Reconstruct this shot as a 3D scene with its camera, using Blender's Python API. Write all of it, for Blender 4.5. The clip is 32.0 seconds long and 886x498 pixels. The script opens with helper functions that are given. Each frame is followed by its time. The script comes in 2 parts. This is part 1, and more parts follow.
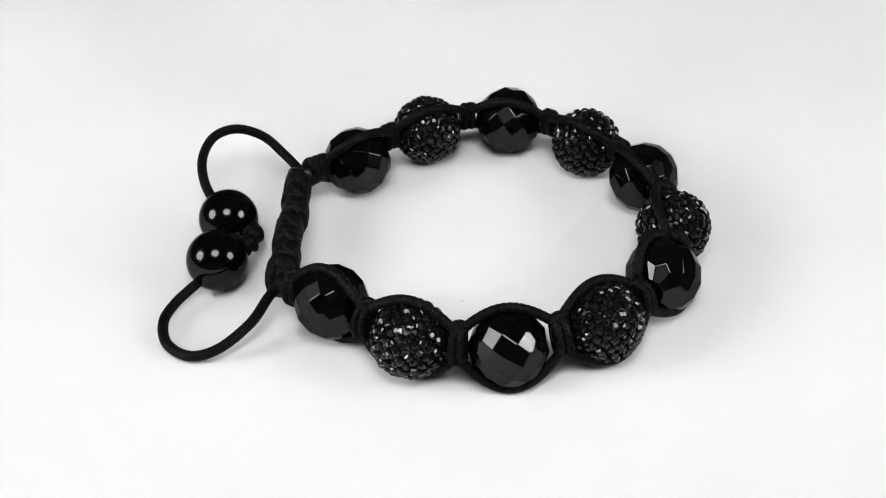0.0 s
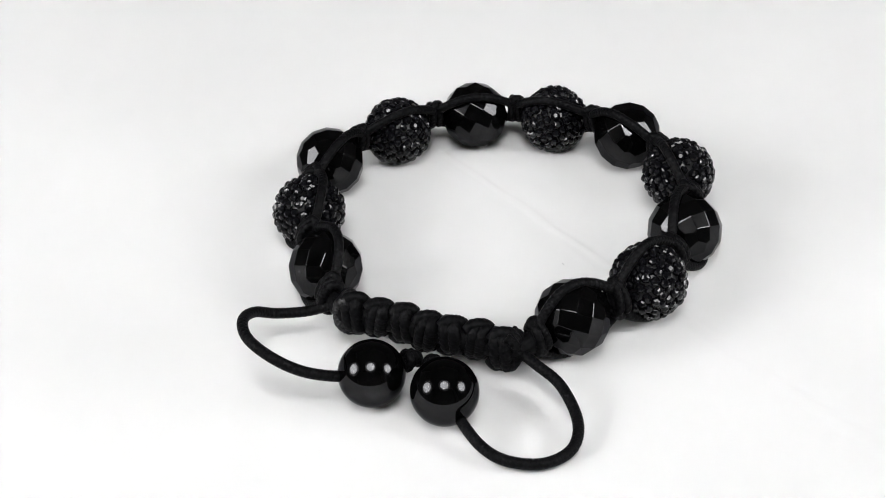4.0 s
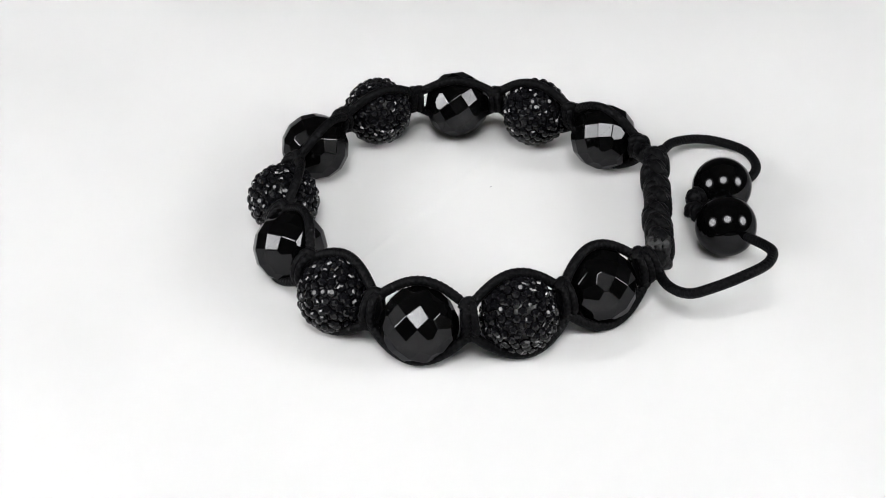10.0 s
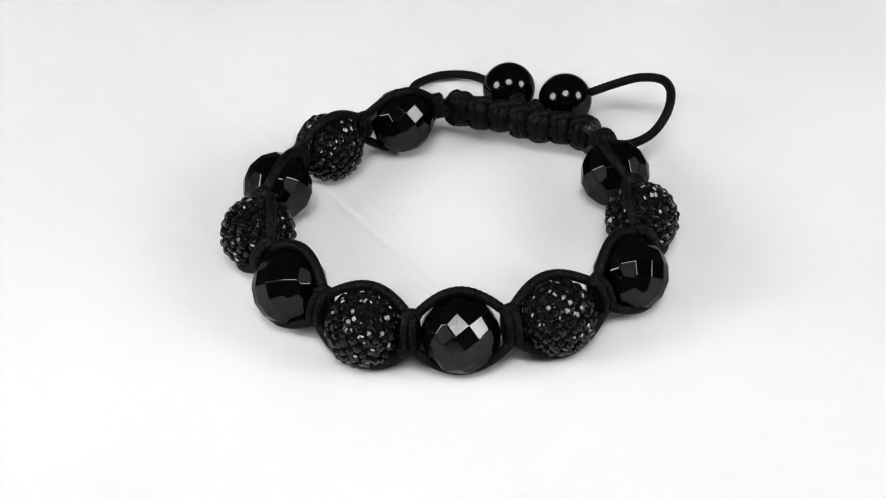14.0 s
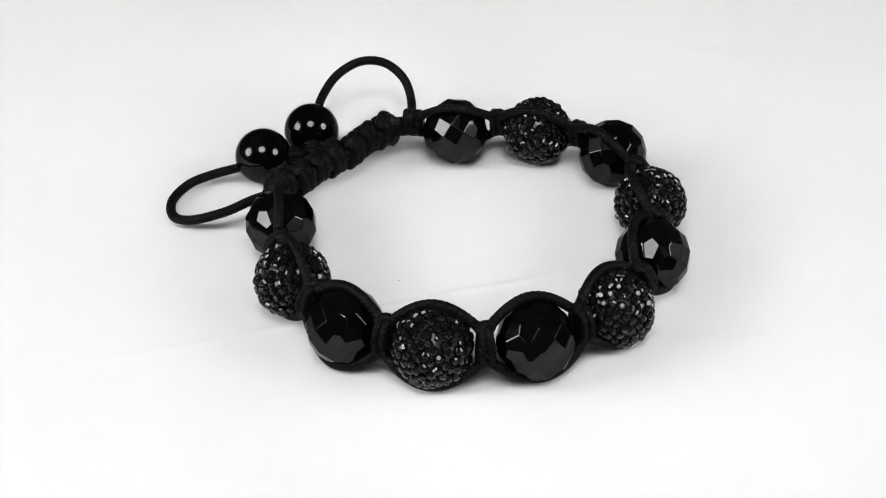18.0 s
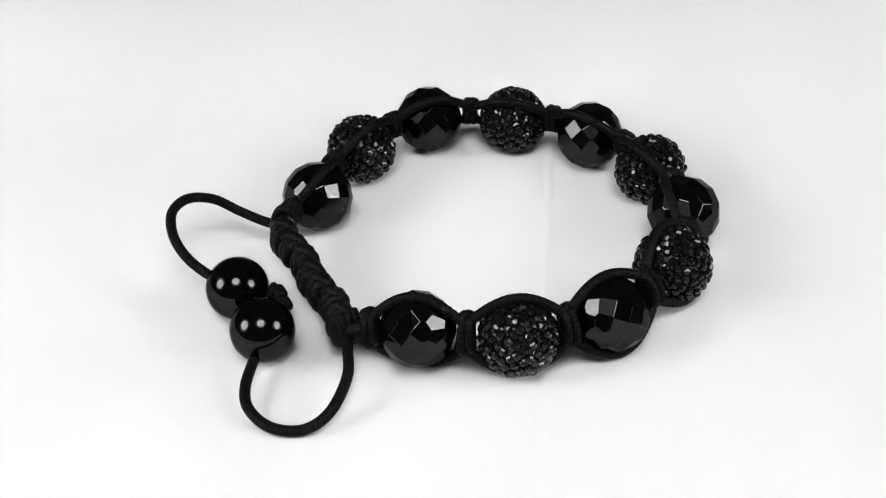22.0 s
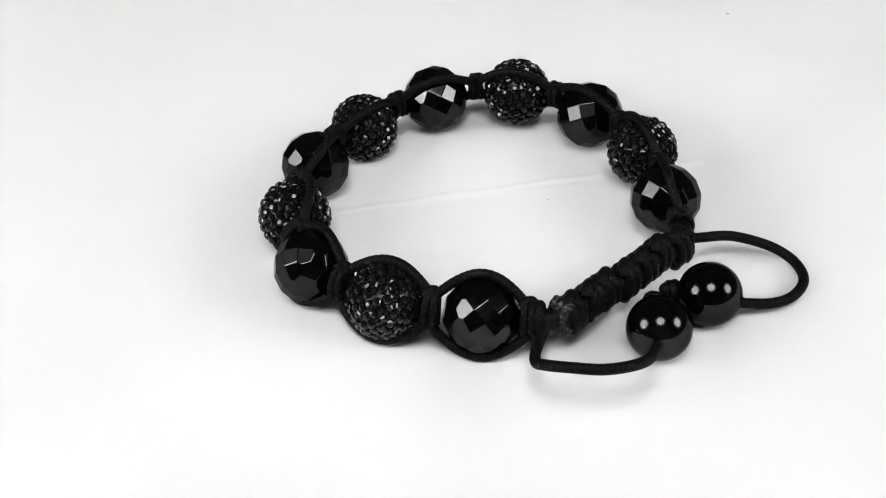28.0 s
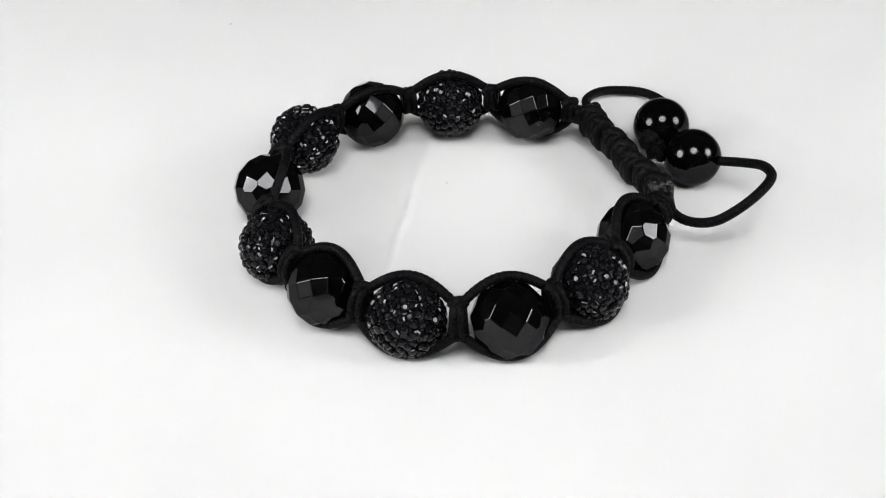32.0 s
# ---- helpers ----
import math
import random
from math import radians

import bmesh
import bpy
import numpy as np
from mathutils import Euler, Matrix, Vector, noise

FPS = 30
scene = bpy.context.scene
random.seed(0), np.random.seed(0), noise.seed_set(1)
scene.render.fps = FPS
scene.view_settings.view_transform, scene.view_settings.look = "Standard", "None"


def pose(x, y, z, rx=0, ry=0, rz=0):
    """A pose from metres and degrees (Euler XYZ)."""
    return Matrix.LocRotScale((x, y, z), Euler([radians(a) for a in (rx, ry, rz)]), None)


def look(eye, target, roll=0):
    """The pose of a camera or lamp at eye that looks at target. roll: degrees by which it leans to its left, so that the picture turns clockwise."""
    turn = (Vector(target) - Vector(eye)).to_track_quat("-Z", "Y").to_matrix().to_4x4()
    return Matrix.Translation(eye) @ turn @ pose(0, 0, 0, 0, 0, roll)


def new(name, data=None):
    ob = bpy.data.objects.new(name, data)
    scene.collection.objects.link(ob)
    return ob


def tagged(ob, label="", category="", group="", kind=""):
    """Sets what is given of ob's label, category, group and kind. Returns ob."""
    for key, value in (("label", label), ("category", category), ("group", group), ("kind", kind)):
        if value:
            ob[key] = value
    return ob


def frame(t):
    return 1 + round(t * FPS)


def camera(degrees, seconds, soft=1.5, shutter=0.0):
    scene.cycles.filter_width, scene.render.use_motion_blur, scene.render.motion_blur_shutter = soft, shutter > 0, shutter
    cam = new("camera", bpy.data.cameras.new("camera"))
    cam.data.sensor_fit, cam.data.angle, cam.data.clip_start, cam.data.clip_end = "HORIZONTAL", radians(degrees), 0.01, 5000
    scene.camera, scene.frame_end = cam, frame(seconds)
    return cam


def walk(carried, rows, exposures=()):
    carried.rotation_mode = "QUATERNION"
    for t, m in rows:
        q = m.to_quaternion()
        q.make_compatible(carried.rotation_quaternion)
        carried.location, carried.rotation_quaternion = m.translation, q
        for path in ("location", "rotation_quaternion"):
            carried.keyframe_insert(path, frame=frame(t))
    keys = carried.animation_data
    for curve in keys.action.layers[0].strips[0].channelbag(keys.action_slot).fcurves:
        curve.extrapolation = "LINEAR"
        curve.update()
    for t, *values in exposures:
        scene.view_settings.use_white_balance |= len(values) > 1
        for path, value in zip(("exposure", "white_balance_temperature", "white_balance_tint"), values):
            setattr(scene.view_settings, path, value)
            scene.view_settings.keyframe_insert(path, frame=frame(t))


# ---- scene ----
cam = camera(35.0, 32.0, soft=0.95)

MM = 0.001
TURN = 360.0 / 20.44            # degrees a second, counter-clockwise from above

# ---- camera: on a stand before the turning cloth, sagging very slightly ----
EYE = (0.0, -0.18831, 0.13976)
SAG = [  # seconds, tilt, heading, lean
    (0, -36.77, 1.50, -2.13), (3, -36.82, 1.64, -2.38), (6.4, -36.84, 1.77, -3.05), (9, -36.87, 1.74, -3.11),
    (11, -36.90, 1.71, -2.35), (13, -36.90, 1.61, -2.48), (16, -36.85, 1.43, -2.50), (18, -36.82, 1.44, -2.25),
    (20, -36.82, 1.49, -2.21), (23, -36.94, 1.58, -2.73), (25, -37.02, 1.71, -2.93), (28, -37.08, 1.74, -3.16),
    (30, -37.18, 1.76, -3.16), (32, -37.15, 1.58, -2.44)]
walk(cam, [(t, pose(*EYE, 90 + p, 0, h) @ pose(0, 0, 0, 0, 0, r)) for t, p, h, r in SAG],
     [(0, 0.0), (3, 0.01), (6, 0.06), (9, 0.03), (12, -0.03), (16, 0.03), (20, -0.01), (25, 0.03), (32, -0.04)])

# ---- world: a dim white room ----
world = bpy.data.worlds.new("world")
scene.world = world
world.use_nodes = True
world.node_tree.nodes["Background"].inputs[0].default_value = (0.9, 0.95, 1.0, 1)
world.node_tree.nodes["Background"].inputs[1].default_value = 0.05
scene.view_settings.exposure = 0.0
BULB_GLOW = 12.4
SCREEN_GLOW = 7.1


# ---- materials ----
def material(name, colour, rough=0.5, metal=0.0, ior=1.5):
    m = bpy.data.materials.new(name)
    m.use_nodes = True
    b = m.node_tree.nodes["Principled BSDF"]
    b.inputs["Base Color"].default_value = (*colour, 1)
    b.inputs["Roughness"].default_value = rough
    b.inputs["Metallic"].default_value = metal
    b.inputs["IOR"].default_value = ior
    return m, m.node_tree, b


def node(tree, kind, **values):
    n = tree.nodes.new(kind)
    for key, value in values.items():
        n.inputs[key].default_value = value
    return n


def grained(tree, b, dark, light, scale, detail=6.0, bump=0.0, bump_scale=1.0, rough=None, distance=0.0001):
    """Colour from dark to light by noise at real size, with fine relief."""
    co = tree.nodes.new("ShaderNodeTexCoord")
    n1 = node(tree, "ShaderNodeTexNoise", Scale=scale, Detail=detail)
    tree.links.new(co.outputs["Object"], n1.inputs["Vector"])
    mix = tree.nodes.new("ShaderNodeMix")
    mix.data_type = "RGBA"
    mix.inputs[6].default_value, mix.inputs[7].default_value = (*dark, 1), (*light, 1)
    tree.links.new(n1.outputs["Fac"], mix.inputs[0])
    tree.links.new(mix.outputs[2], b.inputs["Base Color"])
    if rough:
        mr = tree.nodes.new("ShaderNodeMapRange")
        mr.inputs["To Min"].default_value, mr.inputs["To Max"].default_value = rough
        tree.links.new(n1.outputs["Fac"], mr.inputs["Value"])
        tree.links.new(mr.outputs[0], b.inputs["Roughness"])
    if bump:
        n2 = node(tree, "ShaderNodeTexNoise", Scale=bump_scale, Detail=4.0)
        tree.links.new(co.outputs["Object"], n2.inputs["Vector"])
        bp = node(tree, "ShaderNodeBump", Strength=bump, Distance=distance)
        tree.links.new(n2.outputs["Fac"], bp.inputs["Height"])
        tree.links.new(bp.outputs[0], b.inputs["Normal"])
    return b


CORD, nt, b = material("black_waxed_cord", (0.004, 0.004, 0.005), 0.45, ior=1.35)
grained(nt, b, (0.0015, 0.0015, 0.002), (0.0055, 0.0055, 0.006), 900, bump=0.6, bump_scale=4200, rough=(0.28, 0.55), distance=0.00012)
b.inputs["Specular IOR Level"].default_value = 0.09

GLUED, nt, b = material("glued_black_cord", (0.006, 0.006, 0.007), 0.4, ior=1.4)
grained(nt, b, (0.0015, 0.0015, 0.002), (0.006, 0.006, 0.007), 500, bump=0.4, bump_scale=1200, rough=(0.3, 0.5))
b.inputs["Coat Weight"].default_value = 0.06
b.inputs["Coat Roughness"].default_value = 0.22

# cut stone with the metallic gloss of hematite
FACET, nt, b = material("black_cut_stone", (0.028, 0.028, 0.029), 0.03, 0.96)
grained(nt, b, (0.025, 0.025, 0.026), (0.032, 0.032, 0.033), 300, bump=0.02, bump_scale=400, rough=(0.01, 0.04))
b.inputs["Specular Tint"].default_value = (0.5, 0.5, 0.51, 1)

ROUND, nt, b = material("polished_black_stone", (0.024, 0.024, 0.025), 0.04, 0.96)
grained(nt, b, (0.022, 0.022, 0.023), (0.027, 0.027, 0.028), 250, rough=(0.004, 0.014))
b.inputs["Specular Tint"].default_value = (0.5, 0.5, 0.51, 1)

GEM, nt, b = material("black_rhinestone", (0.004, 0.004, 0.005), 0.04, ior=1.36)
oi = nt.nodes.new("ShaderNodeObjectInfo")
mr = nt.nodes.new("ShaderNodeMapRange")
mr.inputs["To Min"].default_value, mr.inputs["To Max"].default_value = 0.01, 0.07
nt.links.new(oi.outputs["Random"], mr.inputs["Value"])
nt.links.new(mr.outputs[0], b.inputs["Roughness"])

CLAY, nt, b = material("black_setting_clay", (0.003, 0.003, 0.003), 0.3, ior=1.45)
grained(nt, b, (0.0015, 0.0015, 0.002), (0.005, 0.005, 0.006), 700, bump=0.8, bump_scale=1500)

CLOTH, nt, b = material("white_satin_cloth", (0.66, 0.66, 0.66), 0.75)
grained(nt, b, (0.64, 0.64, 0.645), (0.69, 0.69, 0.69), 25, bump=0.12, bump_scale=2600, rough=(0.6, 0.8))

LINT, nt, b = material("grey_lint", (0.2, 0.2, 0.21), 0.9)
grained(nt, b, (0.24, 0.24, 0.25), (0.36, 0.36, 0.37), 3000)

WALL, nt, b = material("grey_wall_paint", (0.3, 0.3, 0.3), 0.9)
grained(nt, b, (0.33, 0.33, 0.335), (0.39, 0.39, 0.395), 3, bump=0.1, bump_scale=200)
WOOD, nt, b = material("pale_table_wood", (0.5, 0.42, 0.33), 0.5)
grained(nt, b, (0.35, 0.28, 0.2), (0.5, 0.42, 0.32), 12, bump=0.1, bump_scale=300)
DISH, nt, b = material("grey_reflector", (0.2, 0.2, 0.2), 0.6)
grained(nt, b, (0.16, 0.16, 0.16), (0.22, 0.22, 0.22), 8)
STAND, nt, b = material("black_stand_metal", (0.03, 0.03, 0.03), 0.4, 0.6)
grained(nt, b, (0.02, 0.02, 0.02), (0.04, 0.04, 0.04), 60)
GLOW, nt, b = material("glowing_tube", (0.9, 0.9, 0.9), 0.4)
b.inputs["Emission Color"].default_value = (0.98, 0.985, 0.985, 1)
b.inputs["Emission Strength"].default_value = BULB_GLOW


SCREEN, nt, b = material("glowing_diffuser", (0.85, 0.85, 0.85), 0.7)
b.inputs["Emission Color"].default_value = (0.98, 0.985, 0.985, 1)
b.inputs["Emission Strength"].default_value = SCREEN_GLOW


# ---- mesh helpers ----
def mesh_of(name, verts, faces, mat, smooth=True):
    me = bpy.data.meshes.new(name)
    me.from_pydata([tuple(v) for v in verts], [], faces)
    me.polygons.foreach_set("use_smooth", [smooth] * len(faces))
    me.materials.append(mat)
    me.update()
    return me


def part(name, me, parent, label="", m=None):
    ob = new(name, me)
    ob.parent = parent
    if m is not None:
        ob.matrix_basis = m
    if label:
        tagged(ob, label)
    return ob


def glide(keys, n=12):
    """A smooth curve through the key points (Catmull-Rom)."""
    k = [Vector(p) for p in keys]
    k = [2 * k[0] - k[1]] + k + [2 * k[-1] - k[-2]]
    out = []
    for i in range(1, len(k) - 2):
        a, b_, c, d = k[i - 1:i + 3]
        for j in range(n):
            s = j / n
            out.append(0.5 * (2 * b_ + (c - a) * s + (2 * a - 5 * b_ + 4 * c - d) * s * s + (3 * b_ - a - 3 * c + d) * s ** 3))
    out.append(k[-2])
    return out


def evenly(points, step, closed=False):
    """The polyline resampled at about that step."""
    p = list(points) + ([points[0]] if closed else [])
    at = [0.0]
    for u, v in zip(p, p[1:]):
        at.append(at[-1] + (v - u).length)
    n = max(4, round(at[-1] / step))
    out, j = [], 0
    for i in range(n if closed else n + 1):
        s = at[-1] * i / n
        while j < len(p) - 2 and at[j + 1] < s:
            j += 1
        out.append(p[j].lerp(p[j + 1], min(1, max(0, (s - at[j]) / max(1e-9, at[j + 1] - at[j])))))
    return out


def tube(points, r, sides=10, closed=False, braid=0.08, pitch=1.5, flat=1.0, side=None, phase=0.0):
    """Verts and faces of a braided cord along the points, in millimetres."""
    n = len(points)
    verts, faces = [], []
    prev = None
    run = 0.0
    for i, p in enumerate(points):
        a = points[(i - 1) % n] if closed or i else p
        c = points[(i + 1) % n] if closed or i < n - 1 else p
        t = (c - a).normalized()
        if side is not None:
            u = side - t * side.dot(t)
        else:
            u = (prev if prev is not None else (Vector((0, 0, 1)) if abs(t.z) < 0.9 else Vector((1, 0, 0))))
            u = u - t * u.dot(t)
        u.normalize()
        prev = u
        v = t.cross(u)
        if i:
            run += (p - points[i - 1]).length
        for k in range(sides):
            f = 2 * math.pi * k / sides
            w = 2 * math.pi * run / pitch + phase
            q = r * (1 + braid * 1.25 * (max(math.cos(4 * f + w), math.cos(4 * f - w)) - 0.6))
            verts.append(p + u * (math.cos(f) * q * flat) + v * (math.sin(f) * q))
    rows = n if closed else n - 1
    for i in range(rows):
        for k in range(sides):
            a, b_ = i * sides + k, i * sides + (k + 1) % sides
            c, d = ((i + 1) % n) * sides + (k + 1) % sides, ((i + 1) % n) * sides + k
            faces.append((a, b_, c, d))
    if not closed:
        faces.append(tuple(range(sides))[::-1])
        faces.append(tuple((n - 1) * sides + k for k in range(sides)))
    return verts, faces


def joined(pieces):
    verts, faces = [], []
    for v, f in pieces:
        o = len(verts)
        verts += v
        faces += [tuple(i + o for i in q) for q in f]
    return verts, faces


def scaled(vf):
    return [v * MM for v in vf[0]], vf[1]


def loop_ring(c, axis, w, half_w, half_v, r, tilt=0.0, power=2.6, step=0.10, phase=0.0, skew=0.0, braid=0.105):
    """A cord wrapped once round the axis at c, flattened, leaning along the axis by tilt."""
    v = axis.cross(w)
    pts = []
    for k in range(48):
        f = 2 * math.pi * k / 48
        cs, sn = math.cos(f), math.sin(f)
        x = half_w * math.copysign(abs(cs) ** (2 / power), cs)
        y = half_v * math.copysign(abs(sn) ** (2 / power), sn)
        pts.append(c + w * x + v * y + axis * (tilt * cs + skew * sn))
    return tube(evenly(pts, step, True), r, 16, True, braid, 0.8, phase=phase)


def blob(c, axes, seg=14, rows=8):
    """An ellipsoid with the three half axes given as vectors."""
    verts, faces = [c + axes[2]], []
    for i in range(1, rows):
        a = math.pi * i / rows
        for k in range(seg):
            f = 2 * math.pi * k / seg
            verts.append(c + axes[0] * (math.sin(a) * math.cos(f)) + axes[1] * (math.sin(a) * math.sin(f)) + axes[2] * math.cos(a))
    verts.append(c - axes[2])
    last = len(verts) - 1
    for k in range(seg):
        faces.append((0, 1 + k, 1 + (k + 1) % seg))
        faces.append((last, last - seg + (k + 1) % seg, last - seg + k))
    for i in range(rows - 2):
        for k in range(seg):
            a, b_ = 1 + i * seg + k, 1 + i * seg + (k + 1) % seg
            faces.append((a, a + seg, b_ + seg, b_))
    return verts, faces


# ---- plan of the bracelet, in millimetres, in the cloth's own frame at the start ----
BEADS = [Vector(p) for p in (
    (-19.81, 18.19, 5.09), (-7.68, 26.49, 5.99), (6.99, 29.13, 6.06), (20.41, 21.78, 5.52),
    (29.28, 10.1, 5.79), (32.59, -3.89, 5.37), (29.1, -18.27, 6.58), (19.1, -29.47, 7.07),
    (5.05, -33.62, 6.1), (-9.35, -31.09, 5.95), (-21.42, -22.5, 6.2))]
DRAW = [Vector((-40.51, 1.98, 4.75)), Vector((-40.91, -9.33, 4.70))]
R_DRAW = 4.95
CLOSE_A, CLOSE_B = Vector((-29.3, 11.1, 5.6)), Vector((-30.1, -16.4, 5.35))
MIDDLE = Vector((2.0, -3.0, 0.0))


def bowed(a, b_, out=1.3):
    """The point between two neighbouring beads, on the outward bow of the string."""
    m = (a + b_) / 2
    way = m - MIDDLE
    way.z = 0
    return m + way.normalized() * out + Vector((0, 0, 0.5))


KNOTS = [Vector((-26.3, 14.7, 5.4))] + [bowed(a, b_) for a, b_ in zip(BEADS, BEADS[1:])] + [Vector((-27.4, -18.9, 5.9))]
LOW = [52, 50, 50, 50, 50, 50, 50, 52, 56, 64, 82]      # how steeply the lower side cords fall away at each bead
RISE = [70, 64, 60, 60, 60, 60, 60, 64, 73, 82, 88]   # how steeply the upper ones stand
REACH = [(6.5, 6.2), (6.3, 5.9), (6.5, 5.4), (6.5, 5.3), (6.4, 5.2), (6.5, 5.3), (6.5, 5.4), (6.3, 5.7), (6.2, 6.0), (6.5, 5.3), (5.9, 5.8)]    # of the upper and the lower cord
UP = Vector((0, 0, 1))


def side_way(p, along, rise=62):
    """The way in which the two side cords lie off the line of beads: inwards and up."""
    inward = MIDDLE - p
    inward.z = 0
    inward -= along * inward.dot(along)
    inward.z = 0
    inward.normalize()
    w = inward * math.cos(radians(rise)) + UP * math.sin(radians(rise))
    return (w - along * w.dot(along)).normalized()


def cloth_height(x, y):
    """Height of the cloth's upper face, in millimetres."""
    s, h = 0.35, 0.0
    for c, r in [(b_, 5.95) for b_ in BEADS] + [(d, R_DRAW) for d in DRAW]:
        g = math.exp(-((x - c.x) ** 2 + (y - c.y) ** 2) / (2 * 7.0 ** 2))
        s += g
        h += g * (c.z - r)
    out = h / s
    far = min(1.0, math.hypot(x, y) / 60.0)
    out += far * 1.7 * noise.noise((x / 48, y / 48, 3.1)) + 0.26 * noise.noise((x / 17, y / 24, 8.7)) + 0.035 * noise.noise((x / 5, y / 8, 2.2))
    u, v = 0.55 * x + 0.83 * y, 0.55 * y - 0.83 * x
    out += 0.06 * noise.noise((u / 22, v / 4.5, 6.3)) + 0.05 * noise.noise((u / 40, v / 9, 1.7))
    # pressed creases
    for x0, y0, ang, depth, wide, a, z in CREASES:
        ux, uy = math.cos(ang), math.sin(ang)
        s_ = (x - x0) * ux + (y - y0) * uy
        d = -(x - x0) * uy + (y - y0) * ux + 0.5 * noise.noise((s_ / 9, z, 1.0))
        k = max(0.0, min(1.0, (a - abs(s_)) / 12.0))
        k *= 0.65 + 0.5 * noise.noise((s_ / 14, z, 5.0))
        out += depth * k * math.exp(-(d / wide) ** 2)
    return out


CREASES = [  # x, y, heading, height, half width, half length, seed
    (-4.5, -30.0, math.atan2(80.0, 51.0), 0.26, 0.5, 60.0, 1.0),
    (6.0, -12.0, math.atan2(70.0, 62.0), 0.07, 0.9, 26.0, 2.0),
    (13.0, -2.0, math.atan2(85.0, 40.0), 0.06, 0.8, 22.0, 3.0),
    (-3.0, 6.0, math.atan2(60.0, 50.0), 0.06, 1.2, 24.0, 4.0),
    (-62.0, -8.0, math.atan2(75.0, -30.0), 0.16, 2.6, 40.0, 5.0),
    (66.0, 26.0, math.atan2(40.0, -70.0), 0.18, 3.0, 45.0, 6.0),
    (24.0, -78.0, math.atan2(10.0, 80.0), 0.16, 3.2, 50.0, 7.0),
    (-20.0, 74.0, math.atan2(25.0, 80.0), 0.18, 3.0, 52.0, 8.0)]


# ---- room, table ----
def slab(name, lo, hi, mat, label, category, kind="structure"):
    x0, y0, z0 = lo
    x1, y1, z1 = hi
    v = [(x, y, z) for z in (z0, z1) for y in (y0, y1) for x in (x0, x1)]
    f = [(0, 2, 3, 1), (4, 5, 7, 6), (0, 1, 5, 4), (2, 6, 7, 3), (0, 4, 6, 2), (1, 3, 7, 5)]
    return tagged(new(name, mesh_of(name, v, f, mat, False)), label, category, kind=kind)


slab("floor", (-1.6, -1.6, -0.78), (1.6, 1.6, -0.75), WALL, "plain grey floor of the dim room", "floor")
slab("ceiling", (-1.6, -1.6, 1.75), (1.6, 1.6, 1.78), WALL, "plain grey ceiling of the dim room", "ceiling")
slab("wall_north", (-1.6, 1.6, -0.75), (1.6, 1.65, 1.75), WALL, "plain grey painted room wall", "wall")
slab("wall_south", (-1.6, -1.65, -0.75), (1.6, -1.6, 1.75), WALL, "plain grey painted room wall", "wall")
slab("wall_east", (1.6, -1.6, -0.75), (1.65, 1.6, 1.75), WALL, "plain grey painted room wall", "wall")
slab("wall_west", (-1.65, -1.6, -0.75), (-1.6, 1.6, 1.75), WALL, "plain grey painted room wall", "wall")


def table():
    """A plain table under the cloth: a bevelled top on four tapered legs."""
    root = new("table")
    tagged(root, "plain pale wooden table under the cloth", "table")
    root.matrix_basis = Matrix.Translation((0, 0, -0.75))
    for name, x0, y0, x1, y1, z0, z1, taper in [("tabletop", -0.85, -0.6, 0.85, 0.6, 0.716, 0.746, 0.004)] + [
            ("leg", sx * 0.78 - 0.03, sy * 0.53 - 0.03, sx * 0.78 + 0.03, sy * 0.53 + 0.03, 0.0, 0.716, 0.0) for sx in (-1, 1) for sy in (-1, 1)]:
        v = []
        for z, inset in ((z0, 0.012 if name == "leg" else 0.0), (z1 - taper, 0.0), (z1, taper)):
            v += [(x0 + inset, y0 + inset, z), (x1 - inset, y0 + inset, z), (x1 - inset, y1 - inset, z), (x0 + inset, y1 - inset, z)]
        if not taper:
            v = v[:8]
        n = len(v) // 4
        f = [(3, 2, 1, 0), tuple(4 * n - 4 + k for k in range(4))]
        f += [(4 * i + k, 4 * i + (k + 1) % 4, 4 * i + 4 + (k + 1) % 4, 4 * i + 4 + k) for i in range(n - 1) for k in range(4)]
        part(name, mesh_of(name, v, f, WOOD, False), root)


table()


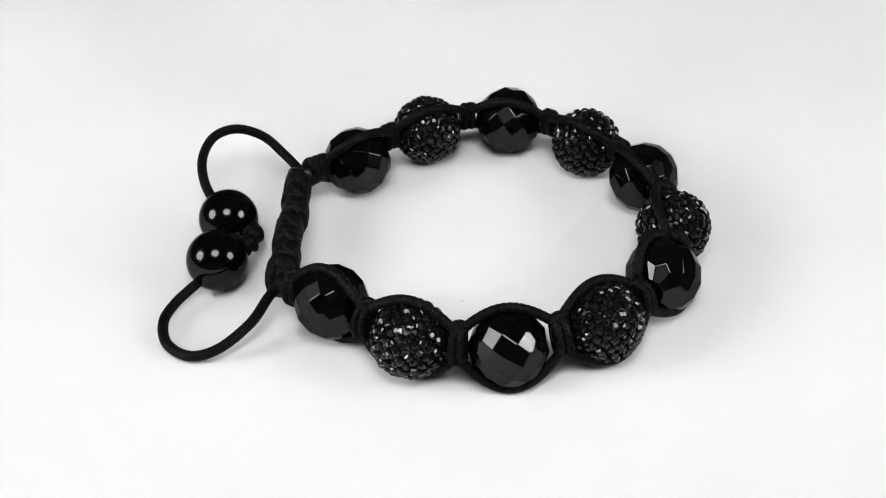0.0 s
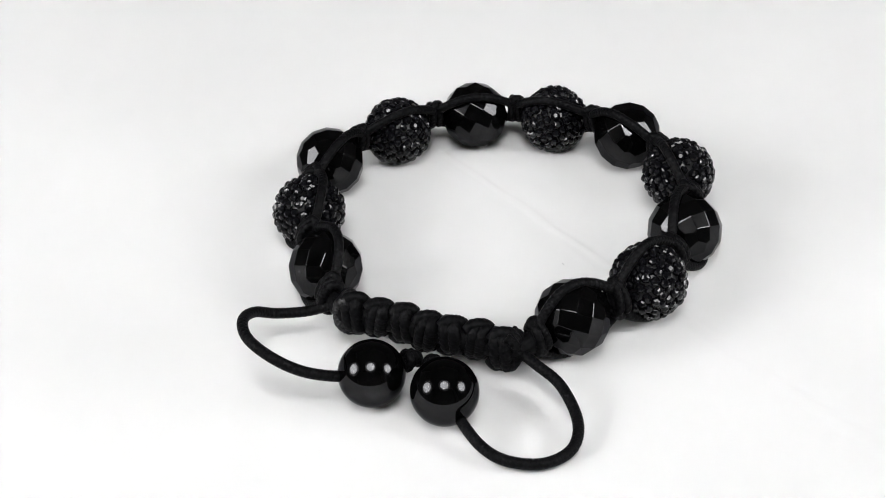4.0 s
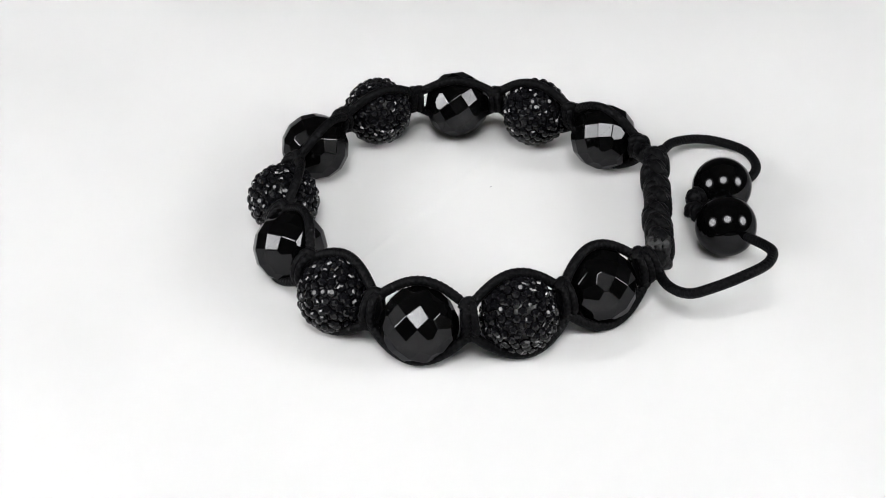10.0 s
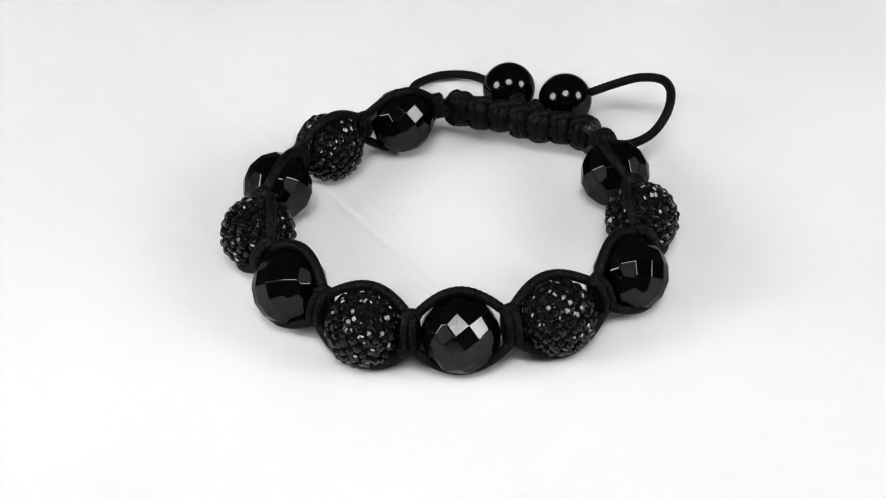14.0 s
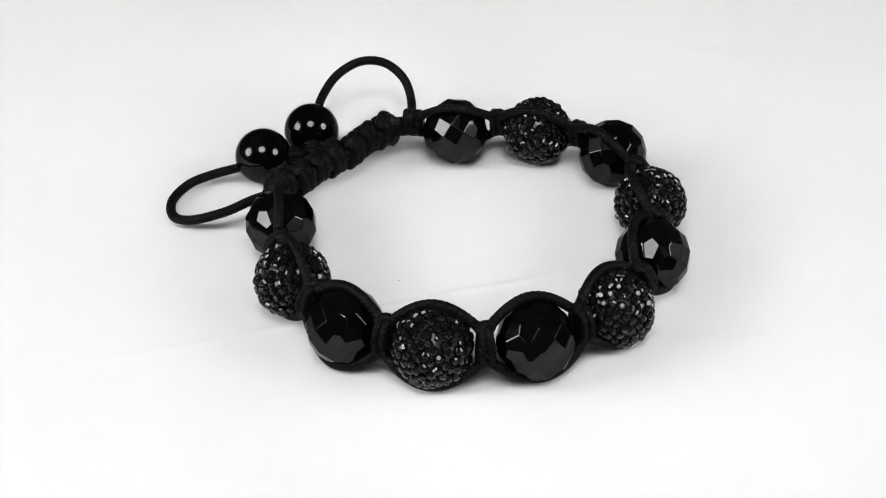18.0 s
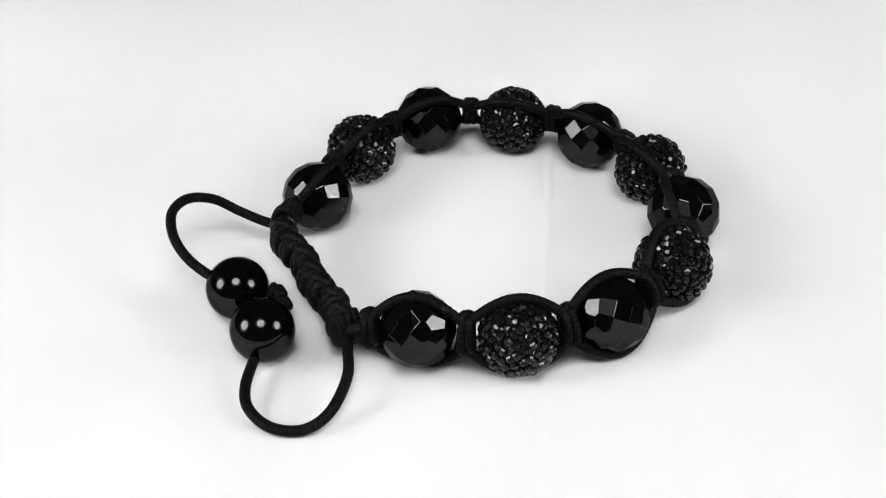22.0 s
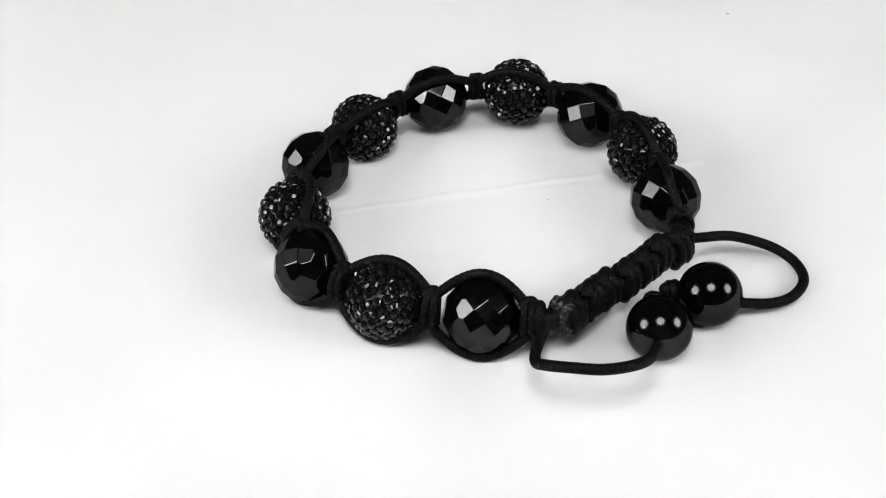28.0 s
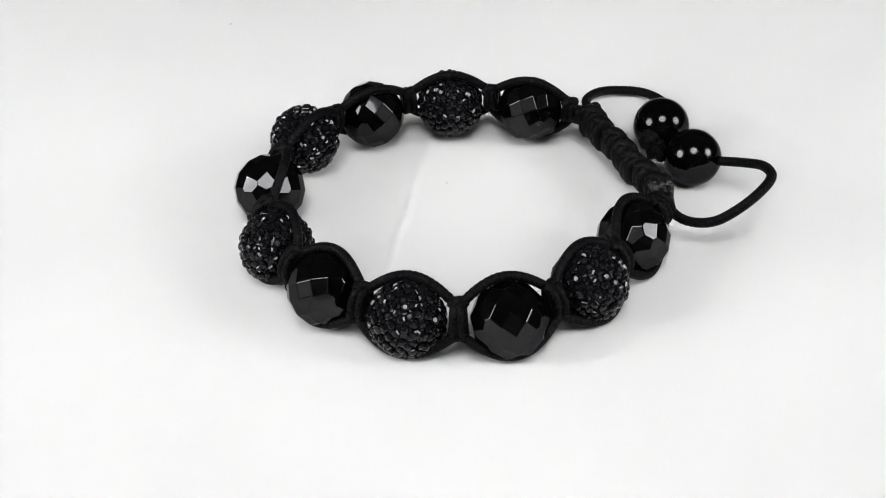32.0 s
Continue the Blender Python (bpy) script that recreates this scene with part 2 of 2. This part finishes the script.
def studio_lamp(way, far, base, size):
    """A tabletop lamp: a grey dish with a glowing spiral tube before a frosted disc, on a stand."""
    way = Vector(way).normalized()
    root = new("studio_lamp")
    tagged(root, "grey dish lamp with a glowing spiral tube, on black stand", "lamp", "studio lamps round the table")
    head = way * far
    foot = Vector((*base, -0.004))
    root.matrix_basis = Matrix.Translation(foot)
    m = look(head, (0, 0, 0.006))
    m.translation -= foot
    m = m @ Matrix.Scale(size, 4)
    # dish, opening along -z of its own frame
    seg, rows, verts, faces = 40, 8, [], []
    for layer in (0, 0.004):
        for i in range(rows + 1):
            a = i / rows
            r = 0.035 + 0.125 * a
            z = 0.085 * (1 - a ** 1.7) + layer
            verts += [Vector((r * math.cos(2 * math.pi * k / seg), r * math.sin(2 * math.pi * k / seg), z)) for k in range(seg)]
    half = (rows + 1) * seg
    for o, flip in ((0, False), (half, True)):
        for i in range(rows):
            for k in range(seg):
                q = (o + i * seg + k, o + i * seg + (k + 1) % seg, o + (i + 1) * seg + (k + 1) % seg, o + (i + 1) * seg + k)
                faces.append(q[::-1] if flip else q)
    for i, flip in ((0, False), (rows, True)):
        for k in range(seg):
            q = (i * seg + k, half + i * seg + k, half + i * seg + (k + 1) % seg, i * seg + (k + 1) % seg)
            faces.append(q[::-1] if flip else q)
    part("reflector", mesh_of("reflector", verts, faces, DISH), root, "grey round reflector dish", m)
    back = joined([blob(Vector((0, 0, 0.095)), (Vector((0.045, 0, 0)), Vector((0, 0.045, 0)), Vector((0, 0, 0.03))), 20, 10)])
    part("socket", mesh_of("socket", *back, STAND), root, "black lamp socket", m)
    v, fc = [Vector((0, 0, 0.052))], []
    for i in range(1, 4):
        v += [Vector((0.036 * i * math.cos(2 * math.pi * k / 32), 0.036 * i * math.sin(2 * math.pi * k / 32), 0.052 - 0.004 * i * i)) for k in range(32)]
    fc += [(0, 1 + (k + 1) % 32, 1 + k) for k in range(32)]
    fc += [(1 + i * 32 + k, 1 + i * 32 + (k + 1) % 32, 33 + i * 32 + (k + 1) % 32, 33 + i * 32 + k) for i in range(2) for k in range(32)]
    part("diffuser", mesh_of("diffuser", v, fc, SCREEN), root, "glowing frosted diffuser disc", m)
    path = []
    for j in range(61):
        w = 2 * math.pi * j / 20 + 0.6
        path.append(Vector((-0.085 + 0.17 * j / 60, 0.055 * math.cos(w), -0.012 + 0.05 * math.sin(w))))
    part("spiral_tube", mesh_of("spiral_tube", *tube(path, 0.008, 10, braid=0), GLOW), root, "glowing white spiral tube", m)
    neck = m @ Vector((0, 0, 0.115))
    pole = [Vector((0, 0, 0.012)), Vector((0, 0, max(0.05, neck.z * 0.6))), Vector((neck.x * 0.5, neck.y * 0.5, neck.z * 0.95)), neck]
    part("pole", mesh_of("pole", *tube(glide(pole, 8), 0.008, 12, braid=0), STAND), root, "black metal pole")
    prof, seg = ((0.0, 0.016), (0.07, 0.014), (0.085, 0.008), (0.085, 0.0), (0.0, 0.0)), 32
    v = [Vector((r * math.cos(2 * math.pi * k / seg), r * math.sin(2 * math.pi * k / seg), z)) for r, z in prof[1:4] for k in range(seg)]
    fc = [(i * seg + k, (i + 1) * seg + k, (i + 1) * seg + (k + 1) % seg, i * seg + (k + 1) % seg) for i in range(2) for k in range(seg)]
    fc += [tuple(range(seg)), tuple(2 * seg + k for k in range(seg))[::-1]]
    part("base_plate", mesh_of("base_plate", v, fc, STAND, False), root, "round black base plate")
    return root


studio_lamp((-0.83, -0.256, 0.49), 0.66, (-0.72, -0.24), 1.55)
studio_lamp((0.83, -0.256, 0.49), 0.75, (0.80, -0.27), 1.55)
studio_lamp((0.0, -0.48, 0.876), 0.80, (0.34, -0.54), 1.75)


# ---- cloth ----
def cloth():
    rings = [0.0]
    r = 0.0
    while r < 290:
        r += 0.55 if r < 100 else (1.2 if r < 120 else 5.0)
        rings.append(r)
    seg = 420
    verts, faces = [Vector((0, 0, cloth_height(0, 0)))], []
    for r in rings[1:]:
        for k in range(seg):
            f = 2 * math.pi * k / seg
            x, y = r * math.cos(f), r * math.sin(f)
            verts.append(Vector((x, y, cloth_height(x, y))))
    n = len(rings) - 1
    for k in range(seg):
        faces.append((0, 1 + k, 1 + (k + 1) % seg))
    for i in range(n - 1):
        for k in range(seg):
            a, b_ = 1 + i * seg + k, 1 + i * seg + (k + 1) % seg
            faces.append((a, a + seg, b_ + seg, b_))
    # the hem and the underside
    o = len(verts)
    for k in range(seg):
        top = verts[1 + (n - 1) * seg + k]
        verts.append(Vector((top.x, top.y, -3.6)))
    for k in range(seg):
        a, b_ = 1 + (n - 1) * seg + k, 1 + (n - 1) * seg + (k + 1) % seg
        faces.append((a, o + k, o + (k + 1) % seg, b_))
    faces.append(tuple(o + k for k in range(seg))[::-1])
    ob = new("turning_cloth", mesh_of("turning_cloth", [v * MM for v in verts], faces, CLOTH))
    tagged(ob, "white satin cloth with faint pressed creases, turning slowly", "cloth")
    for x, y, long in ((16.2, -88.8, 1.0), (-1.8, -15.5, 0.5)):
        path = [Vector((x + d * long, y + 0.25 * math.sin(2.4 * d), cloth_height(x + d * long, y) + 0.06 + 0.1 * long + 0.1 * math.cos(3 * d))) for d in (-0.3, -0.15, 0, 0.15, 0.3)]
        part("lint_fleck", mesh_of("lint_fleck", *scaled(tube(glide(path, 4), 0.1 * long, 6, braid=0.2, pitch=0.4)), LINT), ob, "tiny grey lint fleck")
    return ob


# ---- bracelet ----
def faceted_mesh(r):
    """A round bead cut in rows of lozenge facets about its hole (its own x axis)."""
    ways = []
    for row in range(-2, 3):
        lat = radians(17.5 * row)
        for k in range(10):
            f = 2 * math.pi * (k + 0.5 * (row % 2)) / 10
            ways.append(Vector((math.sin(lat), math.cos(lat) * math.cos(f), math.cos(lat) * math.sin(f))))
    for lat, n in ((55, 10),):
        for sgn in (-1, 1):
            for k in range(n):
                f = 2 * math.pi * (k + 0.5) / n
                a = radians(lat)
                ways.append(Vector((sgn * math.sin(a), math.cos(a) * math.cos(f), math.cos(a) * math.sin(f))))
    ways += [Vector((1, 0, 0)), Vector((-1, 0, 0))]
    # polar dual: a corner of the cut bead for each triangle of the hull of the facets' ways
    bm = bmesh.new()
    for w in ways:
        bm.verts.new(w)
    bmesh.ops.convex_hull(bm, input=bm.verts)
    corners = []
    for f in bm.faces:
        d = f.calc_center_median().dot(f.normal)
        corners.append(f.normal * (r / d))
    bm.free()
    kept = []
    for c in corners:
        if all((c - k).length > 0.02 for k in kept):
            kept.append(c)
    bm = bmesh.new()
    vs = [bm.verts.new(c) for c in kept]
    for w in ways:
        on = [v for v in vs if abs(v.co.dot(w) - r) < 0.02]
        if len(on) < 3:
            continue
        mid = sum((v.co for v in on), Vector()) / len(on)
        x = (on[0].co - mid).normalized()
        y = w.cross(x)
        on.sort(key=lambda v: math.atan2((v.co - mid).dot(y), (v.co - mid).dot(x)))
        bm.faces.new(on)
    bmesh.ops.bevel(bm, geom=bm.edges[:], offset=0.11, segments=2, affect="EDGES", profile=0.5)
    bmesh.ops.scale(bm, vec=(MM * 0.99, MM, MM), verts=bm.verts)
    me = bpy.data.meshes.new("faceted_bead")
    bm.to_mesh(me)
    bm.free()
    me.materials.append(FACET)
    return me


def rhinestone_mesh():
    """A cut stone, domed table up, its girdle at z = 0."""
    n = 6
    verts, faces = [], []
    for r, z in ((0.46, -0.40), (0.74, 0.0), (0.72, 0.10), (0.56, 0.38), (0.31, 0.53)):
        verts += [Vector((r * math.cos(2 * math.pi * k / n), r * math.sin(2 * math.pi * k / n), z)) * MM for k in range(n)]
    for i in range(4):
        for k in range(n):
            faces.append((i * n + k, i * n + (k + 1) % n, (i + 1) * n + (k + 1) % n, (i + 1) * n + k))
    faces.append(tuple(4 * n + k for k in range(n)))
    return mesh_of("rhinestone", verts, faces, GEM, False)


def turned(axis, spin, up=UP):
    """A rotation whose x axis is the axis given, then spun about it."""
    x = axis.normalized()
    z = (up - x * up.dot(x)).normalized()
    y = z.cross(x)
    m = Matrix((x, y, z)).transposed().to_4x4()
    return m @ Matrix.Rotation(spin, 4, "X")


CUT = {0: (8, -10, 10), 2: (-4, 6, 32), 4: (1, -14, 35), 6: (4, -6, 22), 8: (-2, 10, 6), 10: (-8, 16, 31)}    # heading, lean and spin of each faceted bead on its cord


def bracelet():
    root = new("bracelet")
    tagged(root, "black macrame bracelet of faceted and rhinestone beads with draw cords", "bracelet")
    rnd = random.Random(7)
    facet_me, stone_me = faceted_mesh(5.72), rhinestone_mesh()
    core_me = mesh_of("pave_bead", *scaled(blob(Vector((0, 0, 0)), (Vector((5.3, 0, 0)), Vector((0, 5.3, 0)), Vector((0, 0, 5.3))), 36, 22)), CLAY)
    count = 206
    for i, c in enumerate(BEADS):
        along = (KNOTS[i + 1] - KNOTS[i]).normalized()
        w = side_way(c, along, RISE[i])
        if i % 2 == 0:
            yaw, roll, spin = CUT[i]
            m = Matrix.Translation(c * MM) @ turned(along, 0) @ pose(0, 0, 0, 0, 0, yaw) @ pose(0, 0, 0, 0, roll) @ pose(0, 0, 0, spin) @ Matrix.Scale(0.98 if i == 10 else 1.0, 4)
            part("faceted_bead", facet_me, root, "glossy black stone bead cut in lozenge facets", m)
        else:
            m = Matrix.Translation(c * MM) @ turned(along, rnd.uniform(0, 6.28))
            core = part("pave_bead", core_me, root, "round black bead set all over with rhinestones", m)
            for k in range(count):
                a = math.acos(1 - 2 * (k + 0.5) / count)
                f = k * math.pi * (3 - math.sqrt(5))
                d = Vector((math.cos(a), math.sin(a) * math.cos(f), math.sin(a) * math.sin(f)))
                if abs(d.x) > 0.985:
                    continue
                d = (d + Vector((rnd.gauss(0, 1), rnd.gauss(0, 1), rnd.gauss(0, 1))) * 0.026).normalized()
                lean = (d + Vector((rnd.gauss(0, 1), rnd.gauss(0, 1), rnd.gauss(0, 1))) * 0.24).normalized()
                q = lean.to_track_quat("Z", "Y").to_matrix().to_4x4() @ Matrix.Rotation(rnd.uniform(0, 6.28), 4, "Z")
                part("rhinestone", stone_me, core, m=Matrix.Translation(d * (5.46 + rnd.uniform(-0.12, 0.1)) * MM) @ q @ Matrix.Scale(rnd.uniform(1.02, 1.24), 4))
        # the two cords that hold the bead
        for s, w in ((-1, side_way(c, along, LOW[i])), (1, w)):
            pts = []
            a, b_ = KNOTS[i], KNOTS[i + 1]
            for k in range(61):
                u = k / 30 - 1
                base = c * (1 - u * u) + (b_ if u > 0 else a) * (u * u) + (b_ - a) * (0.5 * u * (1 - abs(u)))
                h = 1.85 + (REACH[i][s < 0] - 1.85) * max(0.0, math.cos(math.pi * u / 2)) ** (0.92 if s > 0 else 0.85)
                pts.append(base + w * (s * h))
            vf = tube(evenly(pts, 0.11), 0.77, 16, braid=0.085, pitch=0.85, phase=rnd.uniform(0, 6))
            part("side_cord", mesh_of("side_cord", *scaled(vf), CORD), root, "black braided side cord")
    # knots between the beads
    for i, c in enumerate(KNOTS):
        if i == 0:
            along = (BEADS[0] - CLOSE_A).normalized()
        elif i == len(KNOTS) - 1:
            along = (CLOSE_B - BEADS[-1]).normalized()
        else:
            along = (BEADS[i] - BEADS[i - 1]).normalized()
        w = side_way(c, along, 66)
        v = along.cross(w)
        c = c + UP * 0.55
        lean = rnd.uniform(0.1, 0.25)
        grow = -0.3 if i == len(KNOTS) - 1 else 0.0
        vf = joined([
            loop_ring(c - along * 0.62, along, w, 2.3 + grow, 1.4, 0.68, lean, 2.2, phase=rnd.uniform(0, 6)),
            loop_ring(c + along * 0.62, along, w, 2.3 + grow, 1.4, 0.68, -lean, 2.2, phase=rnd.uniform(0, 6)),
            *(tube(evenly(glide([c - along * 1.0 + w * (1.8 * o) + v * 0.6, c - along * 0.4 + w * ((2.65 + grow) * o) + v * 0.2, c + along * 0.4 + w * ((2.65 + grow) * o) - v * 0.2,
                                 c + along * 1.0 + w * (1.8 * o) - v * 0.6]), 0.11), 0.8, 16, braid=0.08, pitch=0.85) for o in (-1, 1)),
            blob(c, (along * 1.4, v * 1.75, w * 2.5))]
            # the first one is pulled tight against the closure
            + [loop_ring(c - along * u, along, w, 2.2, 1.5, 0.72, 0.15, 2.2, phase=u) for u in (1.75,) if i == 0])
        part("knot", mesh_of("knot", *scaled(vf), CORD), root, "tight black square knot")
    # sliding closure: a row of square knots
    along = (CLOSE_B - CLOSE_A).normalized()
    length = (CLOSE_B - CLOSE_A).length
    w = side_way((CLOSE_A + CLOSE_B) / 2, along, 84)
    v = along.cross(w)
    core = joined([tube(evenly([KNOTS[0], CLOSE_A, CLOSE_B, KNOTS[-1]], 0.8), 1.75, 12, braid=0.03),
                   blob(CLOSE_A, (w * 2.6, v * 1.7, along * 1.1)), blob(CLOSE_B, (w * 2.6, v * 1.7, along * 1.1))])
    close = part("sliding_closure", mesh_of("sliding_closure", *scaled(core), CORD), root, "black macrame sliding closure of square knots")
    for end, way in ((CLOSE_A, -along), (CLOSE_B, along)):
        vf = joined([tube(evenly(glide([end - way * 1.2 + w * 2.6 + v * o, end + way * 0.1 + w * 1.8 + v * o, end + way * 0.55 + v * (o * 0.7),
                                        end + way * 0.1 - w * 1.8 + v * o, end - way * 1.2 - w * 2.6 + v * o]), 0.10), 0.8, 16, braid=0.14, pitch=0.8)
                     for o in (-1.15, 0.0, 1.15)])
        part("end_wrap", mesh_of("end_wrap", *scaled(vf), GLUED if way.y > 0 else CORD), close)
    n = 7
    for k in range(n):
        c = CLOSE_A + along * (length * (k + 0.5) / n) + v * (0.3 * math.sin(2.1 * k + 0.6)) + w * (0.2 * math.sin(1.7 * k))
        big = 0.2 if k in (0, n - 1) else rnd.uniform(-0.1, 0.12)
        s = 1 if k % 2 else -1
        pieces = [loop_ring(c - along * 0.66, along, w, 1.95 + big, 1.2, 1.12, 0.35 * s, 2.6, skew=0.2, braid=0.05, phase=rnd.uniform(0, 6)),
                  loop_ring(c + along * 0.66, along, w, 1.95 + big, 1.2, 1.12, 0.35 * s, 2.6, skew=0.2, braid=0.05, phase=rnd.uniform(0, 6)),
                  blob(c, (along * 2.4, v * 1.95, w * 2.6))]
        # the cord that runs on along each edge
        for o in (-1, 1):
            keys = [c + along * 1.4 + w * (1.7 * o) - v * 0.9, c + along * 0.85 + w * ((2.35 + big) * o) - v * 0.5, c + w * ((2.6 + big) * o),
                    c - along * 0.85 + w * ((2.45 + big) * o) + v * 0.5, c - along * 1.4 + w * (1.7 * o) + v * 0.9]
            pieces.append(tube(evenly(glide(keys), 0.12), 0.98, 16, braid=0.06, pitch=0.85))
        part("square_knot", mesh_of("square_knot", *scaled(joined(pieces)), CORD), close)
    # draw cords, their round beads and the stop knots
    loops = (
        ((-28.2, 12.0, 5.9), (-29.97, 16.69, 4.5), (-33.0, 20.41, 5.48), (-36.56, 22.19, 8.09), (-40.93, 21.7, 10.01), (-44.54, 19.04, 10.16),
         (-46.05, 14.49, 8.91), (-45.46, 10.11, 7.08), (-43.23, 5.72, 5.5), tuple(DRAW[0]), (-36.6, -1.6, 4.6)),
        ((-29.6, -16.0, 5.5), (-31.61, -19.71, 5.0), (-33.83, -24.27, 3.9), (-38.37, -28.1, 2.2), (-42.87, -28.6, 1.2), (-46.76, -25.75, 1.2),
         (-48.12, -20.84, 1.5), (-46.82, -16.58, 1.9), (-43.4, -12.18, 2.95), tuple(DRAW[1]), (-37.2, -6.5, 5.0)))
    for keys, c, stop in zip(loops, DRAW, (Vector((-35.9, -2.2, 4.7)), Vector((-36.4, -5.9, 5.0)))):
        vf = tube(evenly(glide(keys), 0.11), 0.82, 16, braid=0.075, pitch=0.85, phase=rnd.uniform(0, 6))
        part("draw_cord", mesh_of("draw_cord", *scaled(vf), CORD), root, "bent loop of black braided cord")
        vf = blob(c, (Vector((R_DRAW, 0, 0)), Vector((0, R_DRAW, 0)), Vector((0, 0, R_DRAW))), 64, 40)
        part("round_bead", mesh_of("round_bead", *scaled(vf), ROUND), root, "smooth polished round black bead")
        d = (stop - c).normalized()
        w = (UP - d * UP.dot(d)).normalized()
        vf = joined([loop_ring(stop - d * 0.6, d, w, 0.95, 0.95, 0.72, 0.3), loop_ring(stop + d * 0.7, d, w, 0.8, 0.8, 0.68, -0.3),
                     blob(stop + d * 0.3, (d * 1.7, d.cross(w) * 1.3, w * 1.3))])
        part("stop_knot", mesh_of("stop_knot", *scaled(vf), CORD), root, "small tight black end knot")
    return root


the_cloth = cloth()
the_bracelet = bracelet()


UNEVEN = [(0, -0.09), (6.4, -0.28), (11, 0.34), (16, 0.20), (20, 0.56), (23, 0.14), (25, 0.03), (28, 0.08), (30, -0.29), (32, -0.46)]    # seconds, degrees by which the turning runs ahead


def motions():
    """Cloth and bracelet turn together, at a nearly even pace."""
    rows = []
    for k in range(65):
        t = k * 0.5
        ahead = float(np.interp(t, [u for u, _ in UNEVEN], [d for _, d in UNEVEN]))
        rows.append((t, pose(0, 0, 0, 0, 0, TURN * t + ahead)))
    walk(the_cloth, rows)
    walk(the_bracelet, rows)


motions()
